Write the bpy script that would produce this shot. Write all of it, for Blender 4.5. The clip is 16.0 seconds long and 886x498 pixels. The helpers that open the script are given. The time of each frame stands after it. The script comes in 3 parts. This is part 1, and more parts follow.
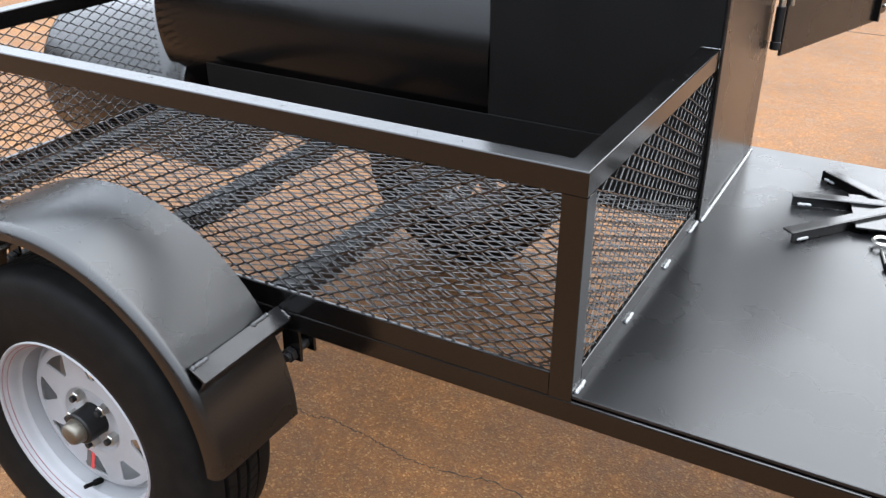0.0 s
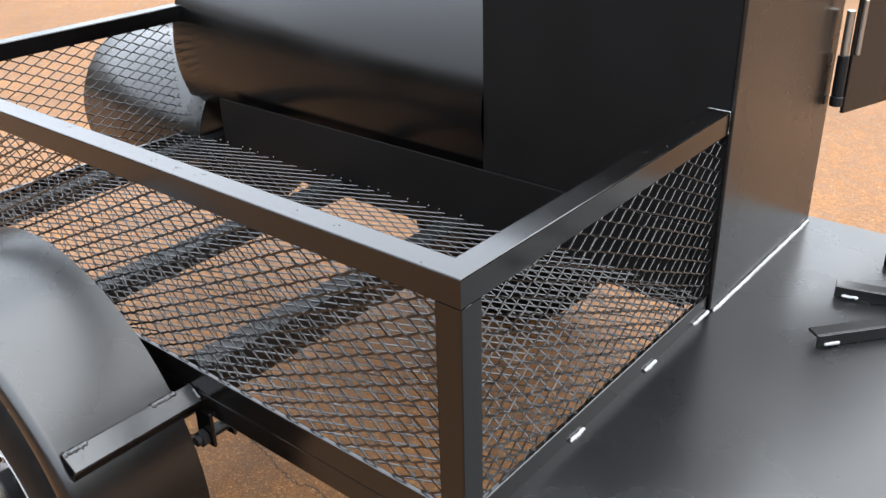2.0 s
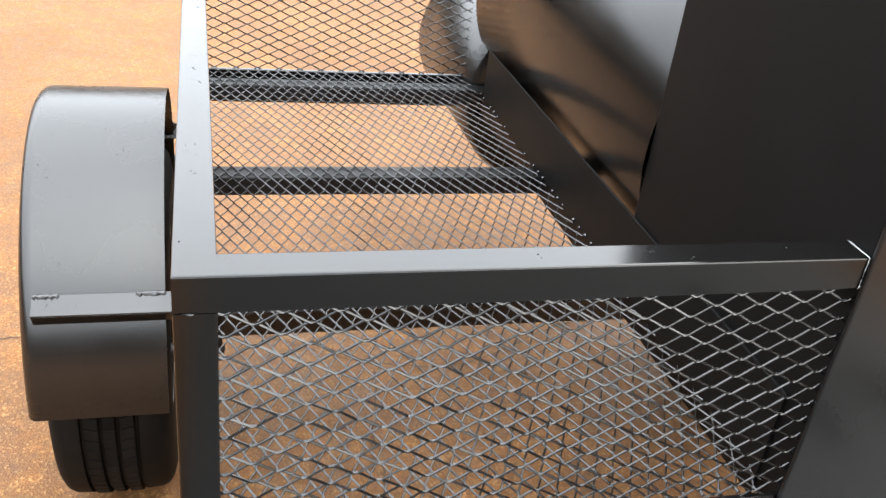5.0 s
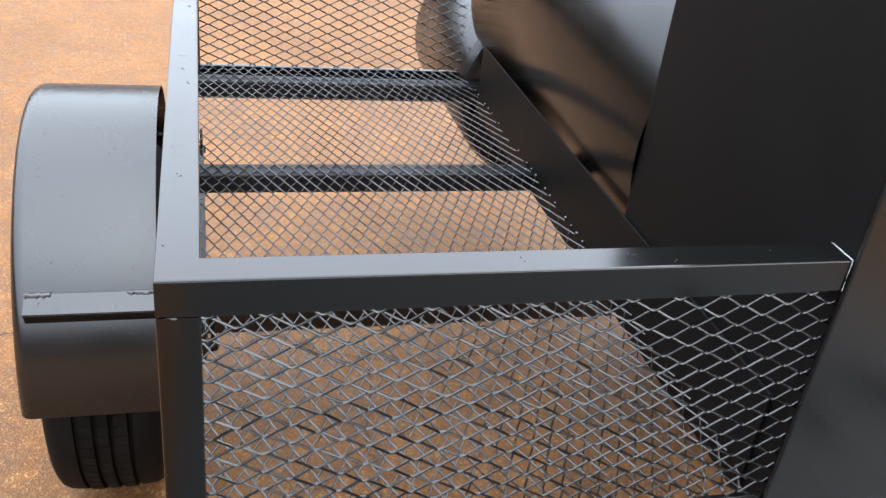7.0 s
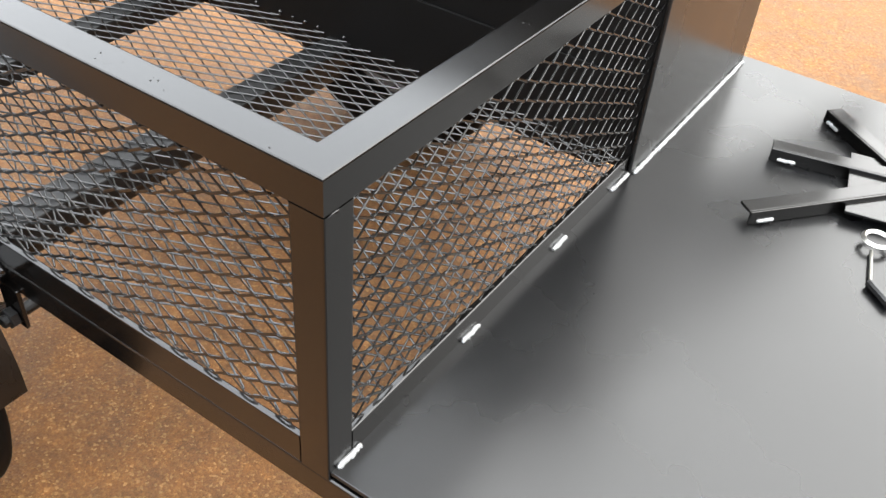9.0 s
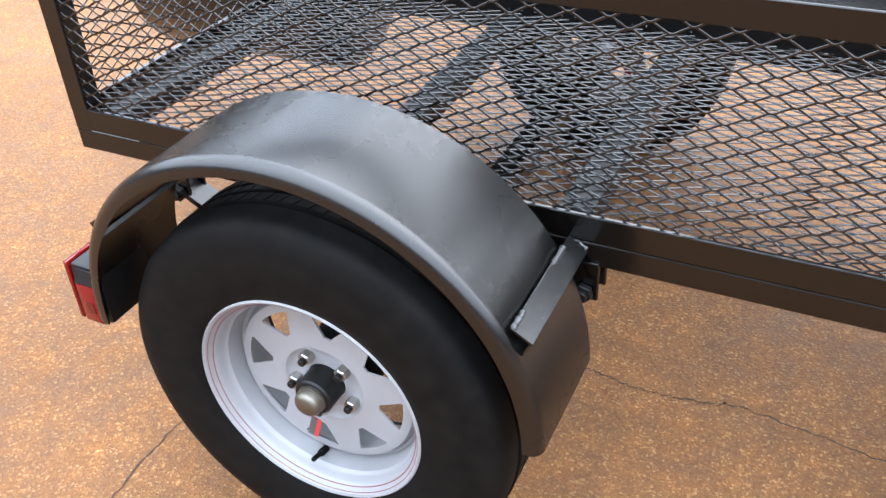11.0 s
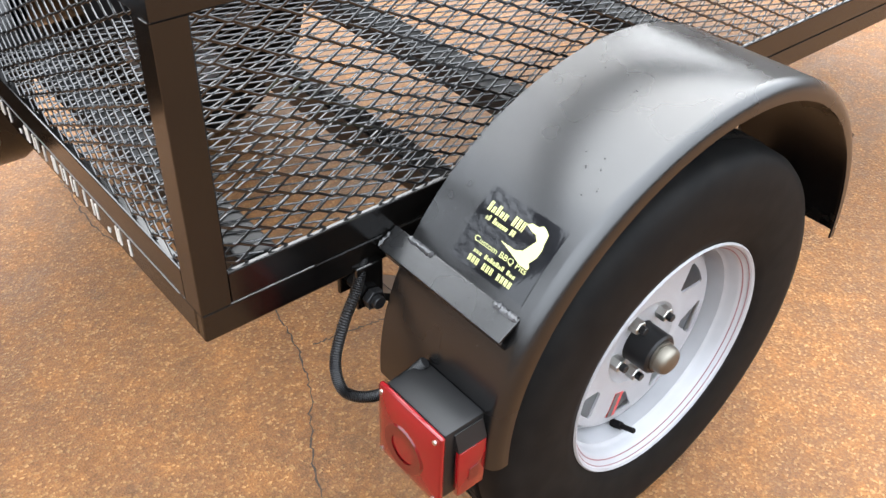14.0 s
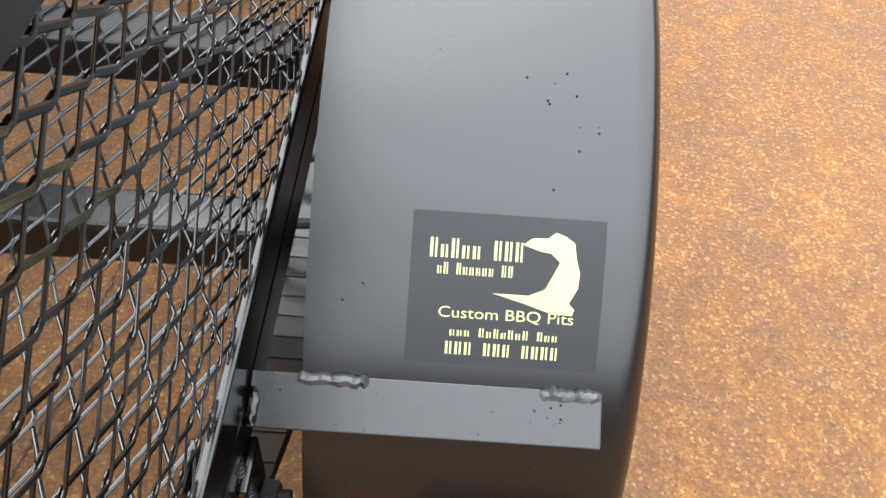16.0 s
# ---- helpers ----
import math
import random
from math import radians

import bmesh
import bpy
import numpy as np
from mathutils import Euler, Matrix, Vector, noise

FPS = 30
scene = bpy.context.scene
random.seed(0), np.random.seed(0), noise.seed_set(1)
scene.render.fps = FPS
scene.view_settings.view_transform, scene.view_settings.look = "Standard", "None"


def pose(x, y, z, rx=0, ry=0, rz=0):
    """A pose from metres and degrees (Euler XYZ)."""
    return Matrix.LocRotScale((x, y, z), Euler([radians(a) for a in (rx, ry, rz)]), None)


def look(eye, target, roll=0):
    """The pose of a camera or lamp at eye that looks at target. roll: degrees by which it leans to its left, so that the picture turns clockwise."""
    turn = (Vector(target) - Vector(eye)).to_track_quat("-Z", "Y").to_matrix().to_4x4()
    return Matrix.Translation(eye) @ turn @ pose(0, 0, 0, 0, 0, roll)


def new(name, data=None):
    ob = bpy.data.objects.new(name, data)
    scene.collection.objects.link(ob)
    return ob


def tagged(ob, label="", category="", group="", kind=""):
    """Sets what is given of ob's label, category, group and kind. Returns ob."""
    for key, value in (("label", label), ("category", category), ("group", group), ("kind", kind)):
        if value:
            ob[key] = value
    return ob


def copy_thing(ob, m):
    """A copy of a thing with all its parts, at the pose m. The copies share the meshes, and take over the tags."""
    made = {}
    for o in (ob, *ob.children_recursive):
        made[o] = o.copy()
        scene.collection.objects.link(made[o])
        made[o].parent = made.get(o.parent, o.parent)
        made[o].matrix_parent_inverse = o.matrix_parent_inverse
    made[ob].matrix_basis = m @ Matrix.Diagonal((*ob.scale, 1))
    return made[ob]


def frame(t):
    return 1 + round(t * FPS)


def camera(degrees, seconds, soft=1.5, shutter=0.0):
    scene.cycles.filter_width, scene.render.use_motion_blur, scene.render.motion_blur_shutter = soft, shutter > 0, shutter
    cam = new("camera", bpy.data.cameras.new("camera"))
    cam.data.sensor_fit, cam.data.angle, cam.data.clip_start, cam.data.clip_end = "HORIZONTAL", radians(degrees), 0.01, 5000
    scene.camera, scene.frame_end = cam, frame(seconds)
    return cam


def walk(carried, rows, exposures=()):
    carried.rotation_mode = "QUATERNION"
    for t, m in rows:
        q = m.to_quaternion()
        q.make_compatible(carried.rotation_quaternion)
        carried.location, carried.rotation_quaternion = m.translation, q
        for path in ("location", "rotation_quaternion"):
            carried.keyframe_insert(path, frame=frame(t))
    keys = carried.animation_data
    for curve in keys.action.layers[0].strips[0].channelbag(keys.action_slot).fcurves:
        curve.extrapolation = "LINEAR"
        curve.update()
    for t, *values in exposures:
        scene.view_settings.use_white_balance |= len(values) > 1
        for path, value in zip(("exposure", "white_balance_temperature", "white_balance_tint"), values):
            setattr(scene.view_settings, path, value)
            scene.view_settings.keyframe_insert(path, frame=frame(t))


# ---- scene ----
# Smoker trailer: x runs along its side from the rear corner of the wood basket, y across it, z up from the ground.
cam = camera(52.17, 16.0, soft=1.4)
PATH = [
    (0, (1.8154, -1.0488, 1.4580), (1.1685, 0.1101, 0.7590), 0.07),
    (0.5, (1.7990, -1.0304, 1.4654), (1.1442, 0.1446, 0.8015), -1.22),
    (1, (1.8037, -0.9885, 1.4659), (1.0931, 0.1615, 0.8158), -1.88),
    (1.5, (1.9011, -0.8218, 1.4588), (1.1025, 0.2651, 0.8025), -2.58),
    (2, (1.9729, -0.6503, 1.4526), (1.1118, 0.3757, 0.7776), -1.56),
    (2.5, (1.9271, -0.4726, 1.4167), (1.0743, 0.4868, 0.6407), 0.06),
    (3, (1.8355, -0.2756, 1.3893), (0.9772, 0.5467, 0.4743), 3.07),
    (3.5, (1.9697, -0.1194, 1.3958), (0.9167, 0.4151, 0.4709), 2.57),
    (4, (2.0582, -0.0131, 1.3876), (0.8847, 0.3881, 0.5439), 6.29),
    (6.3, (2.1272, 0.0396, 1.4348), (0.8502, 0.4013, 0.7358), 6.78),
    (6.5, (2.1244, 0.0413, 1.4332), (0.8552, 0.4105, 0.7242), 6.93),
    (7, (2.1168, 0.0447, 1.4200), (0.8716, 0.4225, 0.6738), 7.24),
    (7.5, (2.0553, 0.0199, 1.4000), (0.8689, 0.4191, 0.5735), 8.06),
    (8, (1.9333, -0.0683, 1.3701), (0.8981, 0.4542, 0.4186), 7.68),
    (8.5, (1.8096, -0.2045, 1.3565), (1.0654, 0.5624, 0.3038), 10.25),
    (9, (1.8159, -0.4176, 1.3942), (1.2137, 0.5658, 0.4349), 5.15),
    (9.5, (1.7587, -0.6214, 1.4293), (1.1366, 0.3977, 0.5213), -1.27),
    (10, (1.5249, -0.8683, 1.3941), (0.9047, 0.1678, 0.5042), -2.62),
    (10.2, (1.4787, -0.9024, 1.3643), (0.8180, 0.1207, 0.4887), -3.46),
    (12.3, (0.4388, -1.1416, 1.3552), (0.4545, 0.0797, 0.4843), -0.42),
    (12.5, (0.2975, -1.0607, 1.3541), (0.4379, 0.1475, 0.4764), 0.43),
    (13, (0.0710, -1.0090, 1.3622), (0.4813, 0.1431, 0.4937), 3.33),
    (13.5, (-0.1986, -0.9332, 1.3524), (0.4537, 0.0898, 0.4704), 4.68),
    (14, (-0.3181, -0.7127, 1.2872), (0.4645, 0.1777, 0.3683), 2.13),
    (14.5, (-0.3175, -0.4808, 1.2738), (0.5732, 0.2111, 0.2849), 1.16),
    (15, (-0.3398, -0.2848, 1.2477), (0.6887, 0.1209, 0.2340), 1.97),
    (15.5, (-0.2606, -0.1845, 1.2031), (0.7807, -0.0157, 0.1367), 3.22),
    (16, (-0.0907, -0.1145, 1.1027), (0.9194, -0.1170, -0.0062), 3.94),
]
walk(cam, [(t, look(e, g, r)) for t, e, g, r in PATH], exposures=[(t, e, k, 10) for t, e, k in (
    (0, 1.75, 7050), (1, 1.86, 7150), (2, 1.86, 7200), (3, 2.21, 7900), (4, 2.36, 7900), (6.5, 1.91, 7050), (7.5, 2.11, 6950), (8.0, 2.5, 7400), (8.5, 2.66, 7750), (9, 2.1, 7850), (9.5, 1.98, 7800),
    (10.2, 2.15, 7300), (12.3, 2.14, 6200), (13.5, 2.26, 7150), (14.5, 2.16, 7350), (16, 1.91, 7500))])

# ---- light ----
SUN_EL, SUN_AZ = 44.0, 36.0
world = bpy.data.worlds.new("sky")
scene.world = world
world.use_nodes = True
wn = world.node_tree
sky = wn.nodes.new("ShaderNodeTexSky")
sky.sky_type = "NISHITA"
sky.sun_disc = False
sky.sun_elevation = radians(SUN_EL)
sky.sun_rotation = radians(SUN_AZ)
sky.air_density, sky.dust_density, sky.ozone_density = 1.0, 2.0, 1.2
# bright broken cloud over most of the sky
wco = wn.nodes.new("ShaderNodeTexCoord")
wmap = wn.nodes.new("ShaderNodeMapping")
wmap.inputs["Scale"].default_value = (1.0, 1.0, 1.8)
wnoise = wn.nodes.new("ShaderNodeTexNoise")
wnoise.inputs["Scale"].default_value = 1.9
wnoise.inputs["Detail"].default_value = 6.0
wramp = wn.nodes.new("ShaderNodeValToRGB")
wramp.color_ramp.elements[0].position, wramp.color_ramp.elements[0].color = 0.38, (0.82, 0.82, 0.82, 1)
wramp.color_ramp.elements[1].position, wramp.color_ramp.elements[1].color = 0.62, (0.95, 0.95, 0.95, 1)
wmix = wn.nodes.new("ShaderNodeMixRGB")
# an overcast sky is three times as bright overhead as at the horizon
wsep = wn.nodes.new("ShaderNodeSeparateXYZ")
wgrad = wn.nodes.new("ShaderNodeMapRange")
for k, value in (("From Min", 0.0), ("From Max", 1.0), ("To Min", 0.36), ("To Max", 1.0)):
    wgrad.inputs[k].default_value = value
wdim = wn.nodes.new("ShaderNodeMixRGB")
wdim.blend_type = "MULTIPLY"
wdim.inputs[0].default_value = 1.0
wdim.inputs[1].default_value = (19.4, 22.6, 27.6, 1)
wn.links.new(wco.outputs["Generated"], wsep.inputs[0])
wn.links.new(wsep.outputs["Z"], wgrad.inputs[0])
wn.links.new(wgrad.outputs[0], wdim.inputs[2])
wn.links.new(wdim.outputs[0], wmix.inputs[2])
wn.links.new(wco.outputs["Generated"], wmap.inputs[0])
wn.links.new(wmap.outputs[0], wnoise.inputs["Vector"])
wn.links.new(wnoise.outputs["Fac"], wramp.inputs[0])
wn.links.new(wramp.outputs[0], wmix.inputs[0])
wn.links.new(sky.outputs[0], wmix.inputs[1])
wn.links.new(wmix.outputs[0], wn.nodes["Background"].inputs[0])
wn.nodes["Background"].inputs[1].default_value = 0.1
sun = new("sun", bpy.data.lights.new("sun", "SUN"))
sun.data.energy = 1.1
sun.data.angle = radians(90)
sun.data.color = (0.95, 0.98, 1.0)
sd = Vector((math.sin(radians(SUN_AZ)) * math.cos(radians(SUN_EL)), math.cos(radians(SUN_AZ)) * math.cos(radians(SUN_EL)), math.sin(radians(SUN_EL))))
sun.matrix_world = look(tuple(sd * 20), (0, 0, 0))


# ---- materials ----
def mat(name, color, rough=0.5, metal=0.0, spec=0.5):
    m = bpy.data.materials.new(name)
    m.use_nodes = True
    b = m.node_tree.nodes["Principled BSDF"]
    b.inputs["Base Color"].default_value = (*color, 1)
    b.inputs["Roughness"].default_value = rough
    b.inputs["Metallic"].default_value = metal
    b.inputs["Specular IOR Level"].default_value = spec
    return m, m.node_tree, b


def node(nt, kind, **values):
    n = nt.nodes.new(kind)
    for k, v in values.items():
        n.inputs[k].default_value = v
    return n


def ramp(nt, src, stops):
    r = nt.nodes.new("ShaderNodeValToRGB")
    e = r.color_ramp.elements
    while len(e) < len(stops):
        e.new(0.5)
    for el, (p, c) in zip(e, stops):
        el.position = p
        el.color = (*c, 1) if isinstance(c, tuple) else (c, c, c, 1)
    nt.links.new(src, r.inputs[0])
    return r


def coords(nt):
    return nt.nodes.new("ShaderNodeTexCoord").outputs["Object"]


def bump(nt, b, height, strength, distance):
    n = node(nt, "ShaderNodeBump", Strength=strength, Distance=distance)
    nt.links.new(height, n.inputs["Height"])
    nt.links.new(n.outputs[0], b.inputs["Normal"])
    return n


def paint(name, color, rough, wave=0.25, spec=0.5, ior=1.55):
    """Satin paint: uneven gloss in two sizes, faint orange peel, dust."""
    m, nt, b = mat(name, color, rough, 0.0, spec)
    b.inputs["IOR"].default_value = ior
    co = coords(nt)
    big = node(nt, "ShaderNodeTexNoise", Scale=5.0, Detail=4.0)
    fine = node(nt, "ShaderNodeTexNoise", Scale=420.0, Detail=2.0)
    for n in (big, fine):
        nt.links.new(co, n.inputs["Vector"])
    r = ramp(nt, big.outputs["Fac"], [(0.3, rough - 0.035), (0.7, rough + 0.05)])
    nt.links.new(r.outputs[0], b.inputs["Roughness"])
    c = ramp(nt, big.outputs["Fac"], [(0.3, tuple(v * 0.85 for v in color)), (0.72, tuple(v * 1.25 for v in color))])
    nt.links.new(c.outputs[0], b.inputs["Base Color"])
    bump(nt, b, fine.outputs["Fac"], wave, 0.0004)
    return m


BLACK = paint("satin_black_paint", (0.0020, 0.0019, 0.0019), 0.26, 0.05, 0.5, 1.55)
DECKP = paint("satin_black_deck_paint", (0.0032, 0.0032, 0.0034), 0.27, 0.04, 0.5, 1.46)
RAIL = paint("satin_black_tube_paint", (0.0014, 0.0012, 0.0011), 0.17, 0.05, 0.5, 1.50)
STRAND = paint("black_strand_paint", (0.0018, 0.0017, 0.0017), 0.15, 0.05, 0.5, 1.6)
DUSTY = paint("dusty_black_chassis_paint", (0.0045, 0.0044, 0.0045), 0.45, 0.1, 0.22, 1.45)
SMOKER = paint("heat_black_paint", (0.0014, 0.0013, 0.0013), 0.22, 0.06, 0.28, 1.46)
FIREBOX = paint("matt_heat_black_paint", (0.0028, 0.0027, 0.0027), 0.5, 0.1, 0.1, 1.5)
WHEELW = paint("white_wheel_paint", (0.21, 0.21, 0.218), 0.38, 0.15, 0.5, 1.5)


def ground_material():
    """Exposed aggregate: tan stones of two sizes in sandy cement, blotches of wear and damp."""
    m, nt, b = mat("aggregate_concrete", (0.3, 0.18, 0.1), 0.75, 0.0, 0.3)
    co = coords(nt)
    stones = node(nt, "ShaderNodeTexVoronoi", Scale=210.0, Randomness=1.0)
    grit = node(nt, "ShaderNodeTexVoronoi", Scale=420.0, Randomness=1.0)
    big = node(nt, "ShaderNodeTexNoise", Scale=1.3, Detail=7.0, Roughness=0.62)
    mid = node(nt, "ShaderNodeTexNoise", Scale=15.0, Detail=5.0, Roughness=0.6)
    small = node(nt, "ShaderNodeTexNoise", Scale=60.0, Detail=4.0, Roughness=0.7)
    for n in (stones, grit, big, mid, small):
        nt.links.new(co, n.inputs["Vector"])
    sep = nt.nodes.new("ShaderNodeSeparateColor")
    nt.links.new(stones.outputs["Color"], sep.inputs[0])
    sep2 = nt.nodes.new("ShaderNodeSeparateColor")
    nt.links.new(grit.outputs["Color"], sep2.inputs[0])
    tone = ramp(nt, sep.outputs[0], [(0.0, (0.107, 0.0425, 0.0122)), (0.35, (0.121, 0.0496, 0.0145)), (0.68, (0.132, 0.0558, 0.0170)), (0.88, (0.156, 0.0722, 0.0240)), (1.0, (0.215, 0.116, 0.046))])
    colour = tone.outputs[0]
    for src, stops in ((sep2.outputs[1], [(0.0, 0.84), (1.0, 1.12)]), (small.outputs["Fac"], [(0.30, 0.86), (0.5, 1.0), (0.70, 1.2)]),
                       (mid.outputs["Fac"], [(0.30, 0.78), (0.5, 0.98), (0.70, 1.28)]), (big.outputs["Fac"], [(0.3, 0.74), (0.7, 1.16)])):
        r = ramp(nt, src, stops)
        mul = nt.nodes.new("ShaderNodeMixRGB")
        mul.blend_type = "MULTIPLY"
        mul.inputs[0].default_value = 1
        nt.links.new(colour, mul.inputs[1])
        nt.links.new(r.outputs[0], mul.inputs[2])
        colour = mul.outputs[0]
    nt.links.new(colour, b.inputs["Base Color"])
    r = ramp(nt, mid.outputs["Fac"], [(0.3, 0.6), (0.7, 0.85)])
    nt.links.new(r.outputs[0], b.inputs["Roughness"])
    add = nt.nodes.new("ShaderNodeMath")
    add.operation = "ADD"
    nt.links.new(stones.outputs["Distance"], add.inputs[0])
    nt.links.new(small.outputs["Fac"], add.inputs[1])
    bump(nt, b, add.outputs[0], 0.5, 0.003)
    return m


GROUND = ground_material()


def rubber():
    m, nt, b = mat("tyre_rubber", (0.005, 0.005, 0.005), 0.62, 0, 0.08)
    co = coords(nt)
    n = node(nt, "ShaderNodeTexNoise", Scale=30.0, Detail=5.0)
    nt.links.new(co, n.inputs["Vector"])
    c = ramp(nt, n.outputs["Fac"], [(0.35, (0.0028, 0.0028, 0.0028)), (0.75, (0.0065, 0.006, 0.0056))])
    nt.links.new(c.outputs[0], b.inputs["Base Color"])
    bump(nt, b, n.outputs["Fac"], 0.2, 0.001)
    return m


RUBBER = rubber()
PLASTIC = mat("black_plastic", (0.004, 0.004, 0.0043), 0.45, 0.0, 0.28)[0]
STEEL = mat("bright_zinc_steel", (0.42, 0.41, 0.38), 0.33, 1.0)[0]
HUBMETAL = mat("dull_hub_metal", (0.17, 0.155, 0.13), 0.48, 1.0)[0]


def weld_material():
    m, nt, b = mat("silver_weld_bead", (0.28, 0.28, 0.28), 0.4, 0.35)
    w = node(nt, "ShaderNodeTexNoise", Scale=300.0, Detail=2.0)
    nt.links.new(coords(nt), w.inputs["Vector"])
    bump(nt, b, w.outputs["Fac"], 0.6, 0.001)
    return m


WELD = weld_material()
PAINTED = paint("painted_weld", (0.03, 0.03, 0.031), 0.4)
DULL = mat("dull_grey_scratch", (0.06, 0.057, 0.055), 0.5)[0]
REDLENS = mat("red_lamp_lens", (0.13, 0.003, 0.0045), 0.09)[0]
REDDARK = mat("deep_red_lamp_core", (0.07, 0.002, 0.003), 0.15)[0]
REDMARK = mat("red_print", (0.42, 0.03, 0.03), 0.45)[0]
PINK = mat("faded_red_pinstripe", (0.15, 0.05, 0.056), 0.45)[0]
DECAL, dnt, dbsdf = mat("glossy_black_decal_film", (0.006, 0.0062, 0.007), 0.05, 0.0, 0.3)
wrinkle = node(dnt, "ShaderNodeTexNoise", Scale=130.0, Detail=3.0, Roughness=0.6)
dnt.links.new(coords(dnt), wrinkle.inputs["Vector"])
bump(dnt, dbsdf, wrinkle.outputs["Fac"], 0.12, 0.0008)
CREAM = mat("pale_yellow_decal_ink", (0.36, 0.36, 0.15), 0.3)[0]
CUT = mat("pale_cut_letter_edge", (0.38, 0.355, 0.32), 0.6)[0]
# for the added walls out of view that dim the horizon in the paint
UNSEENWALL = paint("dull_brown_unseen_wall", (0.07, 0.055, 0.042), 0.8, 0.3, 0.3, 1.4)
CRACK = mat("dark_crack_dirt", (0.026, 0.016, 0.010), 0.9)[0]


# ---- mesh tools ----
def ob_from(name, bm, material, parent=None, smooth=False, label=""):
    me = bpy.data.meshes.new(name)
    bmesh.ops.recalc_face_normals(bm, faces=bm.faces)
    if smooth:
        for e in bm.edges:
            e.smooth = len(e.link_faces) == 2 and e.calc_face_angle(0.0) < 0.62
    bm.to_mesh(me)
    bm.free()
    for p in me.polygons:
        p.use_smooth = smooth
    me.materials.append(material)
    ob = new(name, me)
    if parent:
        ob.parent = parent
    if label:
        ob["label"] = label
    return ob


def part(name, bm, material, parent, label="", smooth=False):
    return ob_from(name, bm, material, parent, smooth, label)


def empty(name, label, category, group="", kind=""):
    return tagged(new(name), label, category, group, kind)


def add_box(bm, lo, hi, bevel=0.0, m=None, seg=2):
    lo, hi = Vector(lo), Vector(hi)
    made = bmesh.ops.create_cube(bm, size=1.0, matrix=Matrix.Translation((lo + hi) / 2) @ Matrix.Diagonal((*(hi - lo), 1)))["verts"]
    if bevel:
        edges = list({e for v in made for e in v.link_edges})
        res = bmesh.ops.bevel(bm, geom=edges, offset=bevel, segments=seg, affect="EDGES", profile=0.5)
        made = list({v for f in res["faces"] for v in f.verts} | {v for v in made if v.is_valid})
    if m is not None:
        bmesh.ops.transform(bm, matrix=m, verts=made)
    return made


def box(lo, hi, bevel=0.0, m=None):
    bm = bmesh.new()
    add_box(bm, lo, hi, bevel, m)
    return bm


def add_rings(bm, rings, closed_ring=True, closed_path=False, caps=True):
    """A skin over rings of points."""
    vs = [[bm.verts.new(p) for p in r] for r in rings]
    n = len(vs[0])
    last = len(vs) if closed_path else len(vs) - 1
    for i in range(last):
        a, b = vs[i], vs[(i + 1) % len(vs)]
        for k in range(n if closed_ring else n - 1):
            bm.faces.new((a[k], a[(k + 1) % n], b[(k + 1) % n], b[k]))
    if caps and closed_ring and not closed_path:
        bm.faces.new(vs[0][::-1])
        bm.faces.new(vs[-1])
    return vs


def add_lathe(bm, profile, centre, axis="y", steps=64, start=0.0, end=360.0, closed_profile=False):
    """profile: (radius, along the axis). Angle 0 points to +x, 90 to +z (axis y)."""
    full = abs(end - start) >= 360
    count = steps if full else steps + 1
    rings = []
    for i in range(count):
        a = radians(start + (end - start) * i / steps)
        ring = []
        for r, s in profile:
            if axis == "y":
                ring.append((centre[0] + r * math.cos(a), centre[1] + s, centre[2] + r * math.sin(a)))
            else:
                ring.append((centre[0] + s, centre[1] + r * math.cos(a), centre[2] + r * math.sin(a)))
        rings.append(ring)
    return add_rings(bm, rings, closed_profile, full, caps=closed_profile and not full)


def add_tube(bm, points, radius, sides=10, ribs=None):
    """A round tube along points; ribs: (pitch, depth) of a corrugation."""
    pts = [Vector(p) for p in points]
    rings = []
    up = Vector((0.31, 0.52, 0.79))
    for i, p in enumerate(pts):
        d = (pts[min(i + 1, len(pts) - 1)] - pts[max(i - 1, 0)]).normalized()
        s = d.cross(up).normalized()
        u = s.cross(d)
        r = radius if not ribs else radius + (ribs if i % 2 else -ribs)
        rings.append([p + (s * math.cos(2 * math.pi * k / sides) + u * math.sin(2 * math.pi * k / sides)) * r for k in range(sides)])
    add_rings(bm, rings)


def smooth_line(points, n):
    """Catmull-Rom through points."""
    p = [Vector(q) for q in points]
    p = [p[0] * 2 - p[1]] + p + [p[-1] * 2 - p[-2]]
    out = []
    segs = len(p) - 3
    for i in range(n + 1):
        f = i / n * segs
        k = min(int(f), segs - 1)
        t = f - k
        a, b, c, d = p[k:k + 4]
        out.append(0.5 * (2 * b + (c - a) * t + (2 * a - 5 * b + 4 * c - d) * t * t + (3 * b - a - 3 * c + d) * t ** 3))
    return out


def add_cyl(bm, a, b, r, sides=16, bevel=0.0):
    a, b = Vector(a), Vector(b)
    d = (b - a).normalized()
    s = d.orthogonal().normalized()
    u = d.cross(s)
    ring = lambda c, q: [c + (s * math.cos(2 * math.pi * k / sides) + u * math.sin(2 * math.pi * k / sides)) * q for k in range(sides)]
    if bevel:
        add_rings(bm, [ring(a, r - bevel), ring(a + d * bevel, r), ring(b - d * bevel, r), ring(b, r - bevel)])
    else:
        add_rings(bm, [ring(a, r), ring(b, r)])


